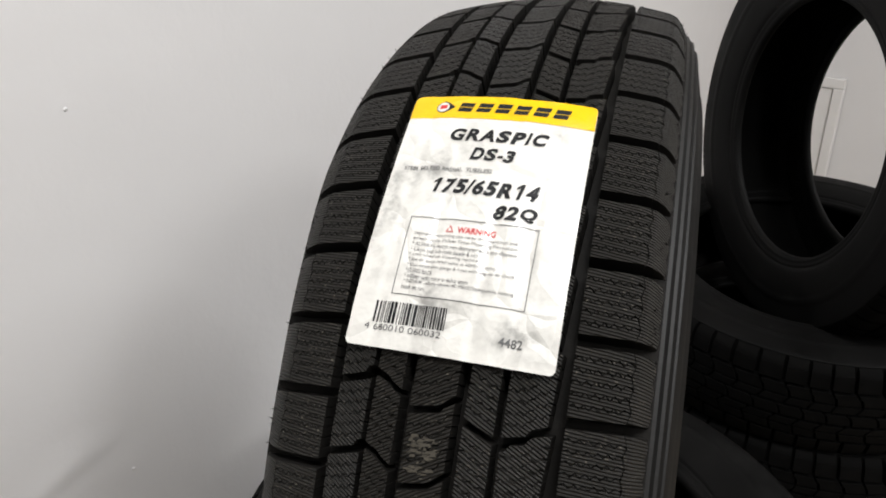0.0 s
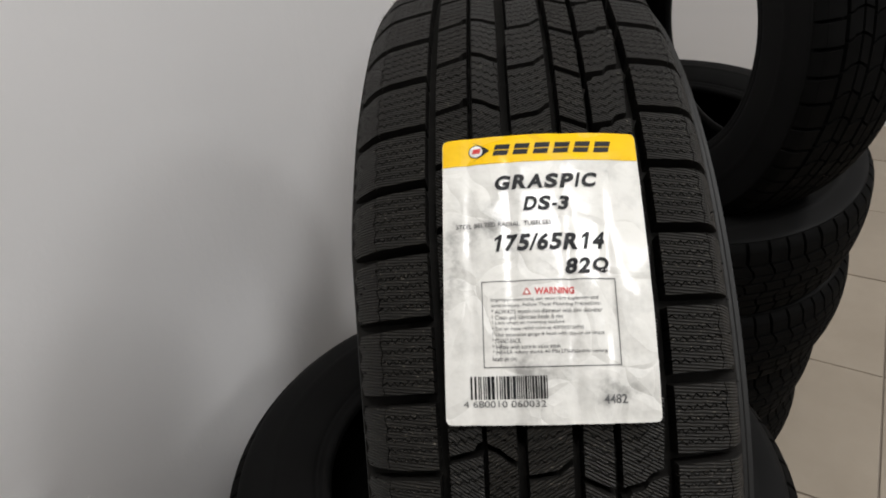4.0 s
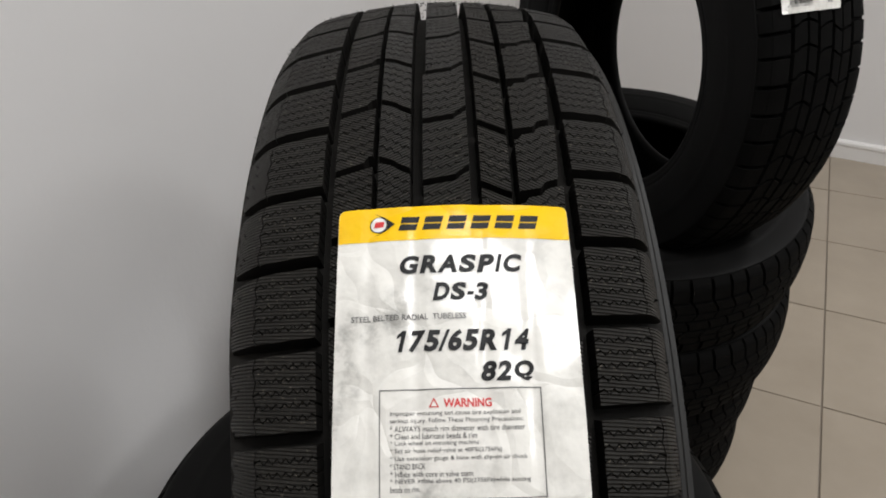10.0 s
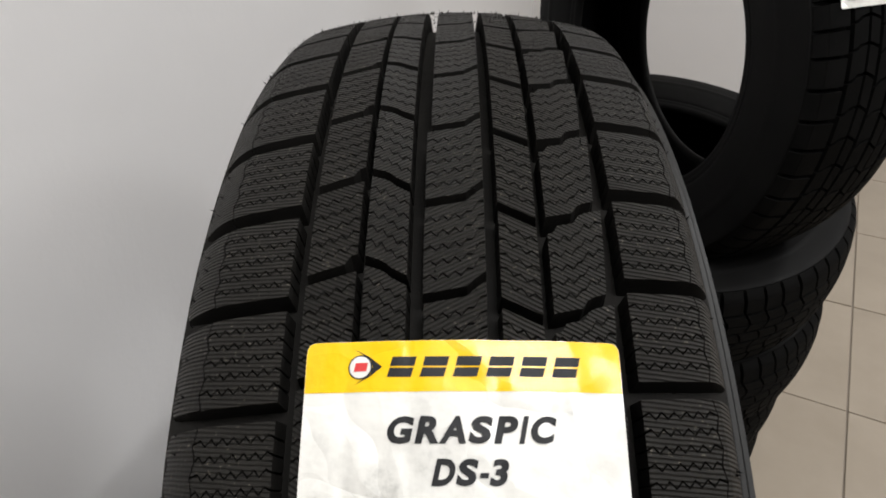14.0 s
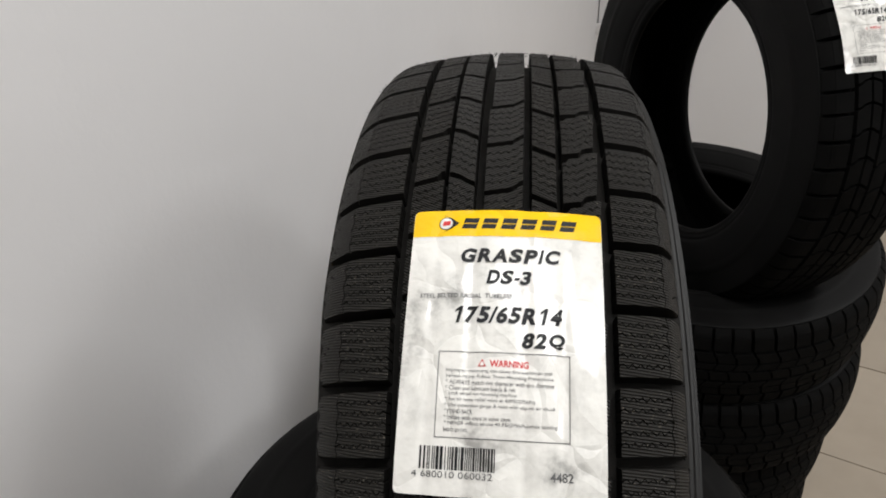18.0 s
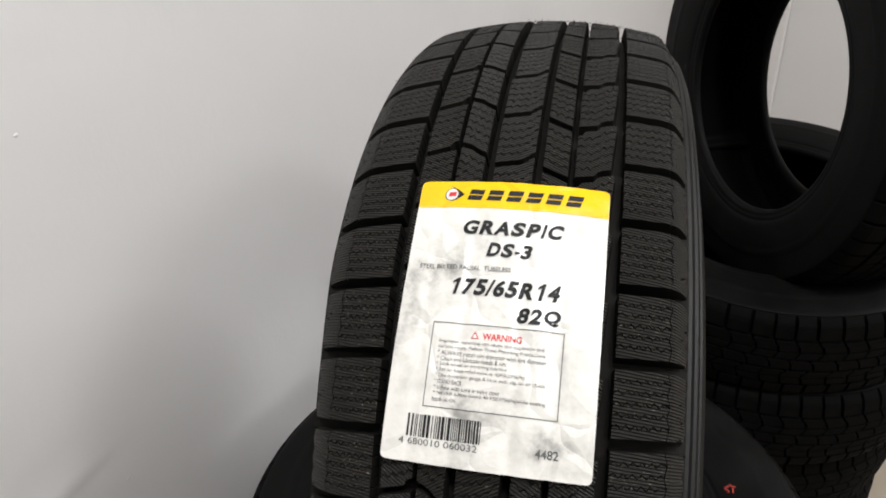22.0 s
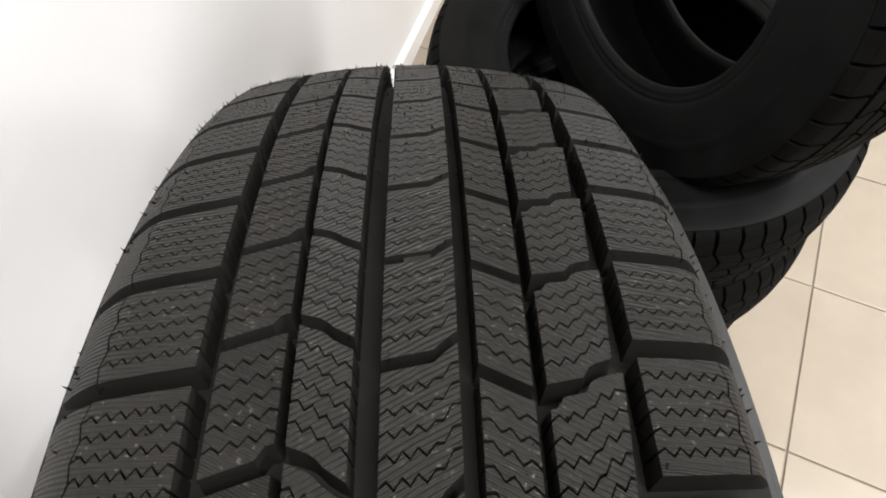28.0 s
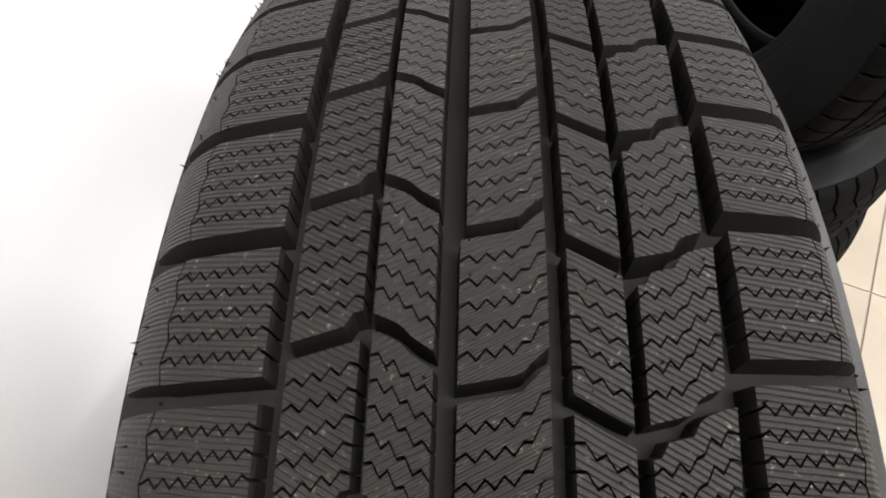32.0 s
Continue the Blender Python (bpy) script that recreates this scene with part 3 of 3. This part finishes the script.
# ---- paper labels on the tread ----
class Sheet:
    """A paper label laid round a tyre; x to the right and y down from its upper left corner, in millimetres."""

    def __init__(self, size, owner, w0, deg0, width, height, curl=0.0038, scale=1.03, turned=1, off=0.0012):
        self.scale, self.turned, self.off = scale, turned, off
        self.size, self.owner, self.w0, self.deg0, self.width, self.height, self.curl = size, owner, w0, deg0, width, height, curl

    def at(self, x, y, lift=0.0):
        x, y = x * self.scale, y * self.scale
        w = self.w0 + self.turned * x / 1000
        R = self.size.R + 0.001
        free = max(0.0, 1 - y / (0.52 * self.height * self.scale))
        raise_ = self.off + self.curl * free * free + lift
        raise_ += 0.0004 * noise.noise((x * 0.09, y * 0.09, 3.0)) + 0.00006 * noise.noise((x * 0.3, y * 0.3, 8.0))
        for dip in (-0.0108, 0.0104, 0.0248, -0.0258):
            raise_ -= 0.0008 * math.exp(-((w - dip) / 0.002) ** 2) * (1 - 0.8 * free)
        t = radians(self.deg0) - self.turned * y / 1000 / R
        r = self.size.r(w) + raise_
        return (w, -r * math.cos(t), r * math.sin(t))

    def sheet(self, name, x0, x1, y0, y1, lift, mat, parent, label="", corner=0.0, corners=(1, 1, 1, 1)):
        nx, ny = max(1, round((x1 - x0) / 1.1)), max(1, round((y1 - y0) / 1.5))
        verts, faces = [], []
        for j in range(ny + 1):
            for i in range(nx + 1):
                x, y = x0 + (x1 - x0) * i / nx, y0 + (y1 - y0) * j / ny
                for cx, cy, on in ((x0 + corner, y0 + corner, corners[0]), (x1 - corner, y0 + corner, corners[1]), (x0 + corner, y1 - corner, corners[2]), (x1 - corner, y1 - corner, corners[3])):
                    dx, dy = x - cx, y - cy
                    if corner and on and dx * (cx - (x0 + x1) / 2) > 0 and dy * (cy - (y0 + y1) / 2) > 0:
                        m, l = max(abs(dx), abs(dy)), math.hypot(dx, dy)
                        if l > 0:
                            x, y = cx + dx * m / l, cy + dy * m / l
                verts.append(self.at(x, y, lift))
        for j in range(ny):
            for i in range(nx):
                k = j * (nx + 1) + i
                faces.append((k, k + nx + 1, k + nx + 2, k + 1))
        return part_of(name, raw_mesh(name, verts, faces), mat, parent, label, True)

    def dice(self, bm):
        for _ in range(6):
            long = [e for e in bm.edges if e.calc_length() > 1.6]
            if not long:
                break
            bmesh.ops.subdivide_edges(bm, edges=long, cuts=1)
            bmesh.ops.triangulate(bm, faces=bm.faces[:])

    def flat(self, name, polys, lift, mat, parent, label=""):
        """Flat shapes given as lists of (x, y), diced so that they follow the curve."""
        bm = bmesh.new()
        for p in polys:
            bm.faces.new([bm.verts.new((x, y, 0)) for x, y in p[::-1]])
        bmesh.ops.triangulate(bm, faces=bm.faces[:])
        self.dice(bm)
        for v in bm.verts:
            v.co = self.at(v.co.x, v.co.y, lift)
        return part(name, bm, mat, parent, label)

    def text(self, name, body, x0, x1, y0, y1, mat, parent, slant=0.0, bold=0.0, lift=0.00035):
        """Lettering that fills the given box."""
        cu = bpy.data.curves.new(name, "FONT")
        cu.body, cu.shear, cu.offset, cu.resolution_u = body, slant, bold, 3
        tmp = bpy.data.objects.new(name, cu)
        scene.collection.objects.link(tmp)
        bpy.context.view_layer.update()
        me = bpy.data.meshes.new_from_object(tmp.evaluated_get(bpy.context.evaluated_depsgraph_get()))
        bpy.data.objects.remove(tmp)
        bpy.data.curves.remove(cu)
        xs, ys = [v.co.x for v in me.vertices], [v.co.y for v in me.vertices]
        ax, bx, ay, by = min(xs), max(xs), min(ys), max(ys)
        for v in me.vertices:
            x = x0 + (v.co.x - ax) / (bx - ax) * (x1 - x0)
            y = y1 - (v.co.y - ay) / (by - ay) * (y1 - y0)
            v.co = (x, y, 0)
        bm = bmesh.new()
        bm.from_mesh(me)
        bpy.data.meshes.remove(me)
        if y1 - y0 > 2.4:
            self.dice(bm)
        for v in bm.verts:
            v.co = self.at(v.co.x, v.co.y, lift)
        return part(name, bm, mat, parent)


    def lettering(self, name, body, x0, x1, y0, y1, mat, parent, slant=0.22, bold=0.045, lift=0.00035):
        """Bold sloping lettering whose letters keep the widths of a wide grotesque face."""
        ink = sum(SPACING[c][0] for c in body) - SPACING[body[0]][1] - (SPACING[body[-1]][0] - SPACING[body[-1]][2])
        tall = y1 - y0
        k = (x1 - x0 - slant * tall) / ink
        bm = bmesh.new()
        pen = x0 - SPACING[body[0]][1] * k
        for c in body:
            full, left, right = SPACING[c]
            me = glyph_mesh(c, bold)
            xs, ys = [v.co.x for v in me.vertices], [v.co.y for v in me.vertices]
            ax, bx, ay, by = min(xs), max(xs), min(ys), max(ys)
            low, high = (0.28, 0.48) if c == "-" else (0.0, 1.0)
            if c == "1":
                left = right - 150
            for v in me.vertices:
                u = (v.co.y - ay) / (by - ay) * (high - low) + low
                v.co = (pen + (left + (v.co.x - ax) / (bx - ax) * (right - left)) * k + slant * tall * u, y1 - tall * u, 0)
            bm.from_mesh(me)
            bpy.data.meshes.remove(me)
            if c == "1":
                # the flag of the figure one
                flag = [(left + 10, 0.98), (left - 150, 0.8), (left - 150, 0.62), (left + 10, 0.76)]
                bm.faces.new([bm.verts.new((pen + fx * k + slant * tall * u, y1 - tall * u, 0)) for fx, u in flag])
            pen += full * k
        bmesh.ops.triangulate(bm, faces=bm.faces[:])
        self.dice(bm)
        for v in bm.verts:
            v.co = self.at(v.co.x, v.co.y, lift)
        return part(name, bm, mat, parent)


# letter: advance, left and right edge of its ink, in thousandths of the type size
SPACING = {"G": (778, 44, 715), "R": (722, 73, 715), "A": (722, 0, 718), "S": (667, 40, 620), "P": (667, 73, 624), "I": (278, 71, 206),
           "C": (722, 47, 684), "D": (722, 72, 685), "-": (333, 45, 300), "Q": (778, 44, 740), "/": (278, 0, 280), "1": (556, 70, 380)}
for figure in "2345678":
    SPACING[figure] = (556, 30, 522)


def glyph_mesh(c, bold):
    cu = bpy.data.curves.new("glyph", "FONT")
    cu.body, cu.offset, cu.resolution_u = c, bold, 4
    tmp = bpy.data.objects.new("glyph", cu)
    scene.collection.objects.link(tmp)
    bpy.context.view_layer.update()
    me = bpy.data.meshes.new_from_object(tmp.evaluated_get(bpy.context.evaluated_depsgraph_get()))
    bpy.data.objects.remove(tmp)
    bpy.data.curves.remove(cu)
    return me


def bars(rng, x0, x1, y0, y1, thin=0.35):
    out, x = [], x0
    while x < x1:
        w = thin * rng.choice((1, 1, 2, 3))
        out.append([(x, y0), (min(x + w, x1), y0), (min(x + w, x1), y1), (x, y1)])
        x += w + thin * rng.choice((1, 1, 2))
    return out


def ring_of(cx, cy, r, n=20, ratio=1.0):
    return [(cx + r * math.cos(2 * math.pi * i / n), cy + r * ratio * math.sin(2 * math.pi * i / n)) for i in range(n)]


def paper_label(sh, owner, words):
    lab = sh.sheet("label", 0, 74.2, 0, 109, 0, PAPER_WHITE, owner, words, 2.0)
    sh.sheet("yellow_band", 0.1, 74.1, 0.1, 11.9, 0.00018, PAPER_YELLOW, lab, "glossy yellow band along the label's top", 2.0, (1, 1, 0, 0))
    # maker's mark as plain shapes
    sh.flat("mark_disc", [ring_of(13.1, 6.2, 2.9)], 0.0003, INK, lab)
    sh.flat("mark_disc", [ring_of(13.1, 6.2, 2.55)], 0.0004, PAPER_WHITE, lab)
    sh.flat("mark_bar", [[(12.0, 5.2), (15.0, 5.2), (14.6, 7.2), (11.6, 7.2)]], 0.0005, INK_RED, lab)
    sh.flat("mark_arrow", [[(15.4, 3.9), (18.3, 6.2), (15.4, 8.5), (16.1, 6.2)], [(11.6, 1.9), (15.4, 3.9), (15.7, 4.6)], [(11.6, 10.4), (15.7, 7.8), (15.4, 8.5)]], 0.0003, INK, lab)
    for i in range(6):
        x = 19.4 + i * 7.65
        sh.flat("brand_block", [[(x + 1.3, 3.9), (x + 7.0, 3.9), (x + 6.4, 6.1), (x + 0.7, 6.1)], [(x + 0.7, 6.5), (x + 6.3, 6.5), (x + 5.6, 8.6), (x, 8.6)]], 0.0003, INK, lab)
    sh.lettering("model_name", "GRASPIC", 19.3, 58.4, 17.4, 23.4, INK, lab)
    sh.lettering("model_name", "DS-3", 30.0, 47.6, 26.6, 32.3, INK, lab)
    sh.text("small_print", "STEEL BELTED RADIAL  TUBELESS", 5.0, 40.0, 36.3, 38.1, INK_GREY, lab, 0, 0.008)
    sh.lettering("size_print", "175/65R14", 18.0, 59.4, 41.4, 47.9, INK, lab)
    sh.lettering("size_print", "82Q", 43.6, 60.2, 51.0, 56.9, INK, lab)
    sh.flat("warning_frame", [[(13.8, 58.8), (61.4, 58.8), (61.4, 59.1), (13.8, 59.1)], [(13.8, 89.2), (61.4, 89.2), (61.4, 89.5), (13.8, 89.5)],
                              [(13.8, 59.1), (14.1, 59.1), (14.1, 89.2), (13.8, 89.2)], [(61.1, 59.1), (61.4, 59.1), (61.4, 89.2), (61.1, 89.2)]], 0.0003, INK_GREY, lab)
    sh.flat("warning_triangle", [[(29.8, 61.3), (31.3, 64.1), (28.3, 64.1)]], 0.0003, INK_RED, lab)
    sh.flat("warning_triangle", [[(29.8, 62.0), (30.75, 63.8), (28.85, 63.8)]], 0.0004, PAPER_WHITE, lab)
    sh.text("warning_word", "WARNING", 32.6, 46.6, 61.7, 64.2, INK_RED, lab, 0, 0.025)
    lines = [("Improper mounting can cause tire explosion and", 54.8), ("serious injury. Follow These Mounting Precautions:", 55.6),
             ("* ALWAYS match rim diameter with tire diameter", 56.0), ("* Clean and lubricate beads & rim", 42.0),
             ("* Lock wheel on mounting machine", 42.5), ("* Set air hose relief valve at 40PSI(275kPa)", 49.0),
             ("* Use extension gauge & hose with clip-on air chuck", 56.2), ("* STAND BACK", 27.0),
             ("* Inflate with core in valve stem", 40.5), ("* NEVER inflate above 40 PSI(275kPa)while seating", 56.8), ("beads on rim.", 25.5)]
    for i, (body, xe) in enumerate(lines):
        y = 65.0 + i * 2.06
        sh.text("warning_print", body, 17.0, xe, y, y + 1.65, INK_GREY, lab, 0, 0.0)
    rng = random.Random(5)
    for q in bars(rng, 8.9, 35.7, 92.4, 100.2):
        sh.flat("barcode_bar", [q], 0.0003, INK, lab)
    sh.text("barcode_digits", "4 680010 060032", 6.4, 34.8, 100.7, 102.9, INK_GREY, lab)
    sh.text("stock_number", "4482", 54.6, 62.5, 99.2, 102.3, INK_GREY, lab, 0, 0.012)


paper_label(Sheet(HERO, hero, -0.0365, 39.5, 74.2, 109, 0.0024, off=0.0022), hero, "white paper label with black printing, slightly creased")
paper_label(Sheet(STANDING, rear, 0.056, 286.3, 74.2, 109, 0.001, 1.03, -1), rear, "white paper label with black printing, crumpled at its edge")

# ---- floor tiles ----
TS, TG = 0.40, 0.004
TX, TY = 0.383, 0.245
slab = part("floor", slab_mesh([(left_at(Y0) - 0.05, Y0 - 0.05), (X1 + 0.05, Y0 - 0.05), (X1 + 0.05, 2.3), (left_at(2.9) - 0.05, 2.95)], -0.09, -0.0035), GROUT)
tagged(slab, "beige ceramic tiled floor with dark grout lines", "floor", kind="structure")
tile_mesh = bpy.data.meshes.new("tile")
bmt = box(TS - TG, TS - TG, 0.012, (0, 0, -0.006), 0.0015)
bmt.to_mesh(tile_mesh)
bmt.free()
tile_mesh.materials.append(TILE)
X0 = -1.1
ni0, ni1 = math.floor((X0 - TX) / TS), math.ceil((X1 - TX) / TS)
nj0, nj1 = math.floor((Y0 - TY) / TS), math.ceil((Y1 + 0.15 - TY) / TS)
for i in range(ni0, ni1):
    for j in range(nj0, nj1):
        xa, xb = TX + i * TS, TX + (i + 1) * TS
        ya, yb = TY + j * TS, TY + (j + 1) * TS
        if xb < left_at(yb) or xa > X1 or ya > back_at(xa) or yb < Y0:
            continue
        here = ((xa + xb) / 2, (ya + yb) / 2, 0.0004 * math.sin(i * 7.3 + j * 3.1))
        cut = xa < left_at(ya) - 0.05 or xa < left_at(yb) - 0.05 or yb > back_at(xb) + 0.05 or ya < Y0 - 0.05 or xb > X1 + 0.05
        mesh = tile_mesh
        if cut:
            # a tile cut to the wall
            bmc = box(TS - TG, TS - TG, 0.012, (here[0], here[1], -0.006), 0.0015)
            for at, out in (((LEFT - 0.05, 0, 0), (-1, -ASKEW, 0)), ((0, Y1 + 0.05, 0), (0.12, 1, 0)), ((0, Y0 - 0.05, 0), (0, -1, 0)), ((X1 + 0.05, 0, 0), (1, 0, 0))):
                got = bmesh.ops.bisect_plane(bmc, geom=bmc.verts[:] + bmc.edges[:] + bmc.faces[:], plane_co=at, plane_no=out, clear_outer=True)
                edges = [e for e in got["geom_cut"] if isinstance(e, bmesh.types.BMEdge)]
                if edges:
                    bmesh.ops.holes_fill(bmc, edges=edges)
            if len(bmc.faces) < 4:
                bmc.free()
                continue
            bmesh.ops.translate(bmc, vec=(-here[0], -here[1], 0), verts=bmc.verts)
            mesh = bpy.data.meshes.new("tile")
            bmc.to_mesh(mesh)
            bmc.free()
            mesh.materials.append(TILE)
        ob = new("tile", mesh)
        ob.location = here
        ob.parent = slab
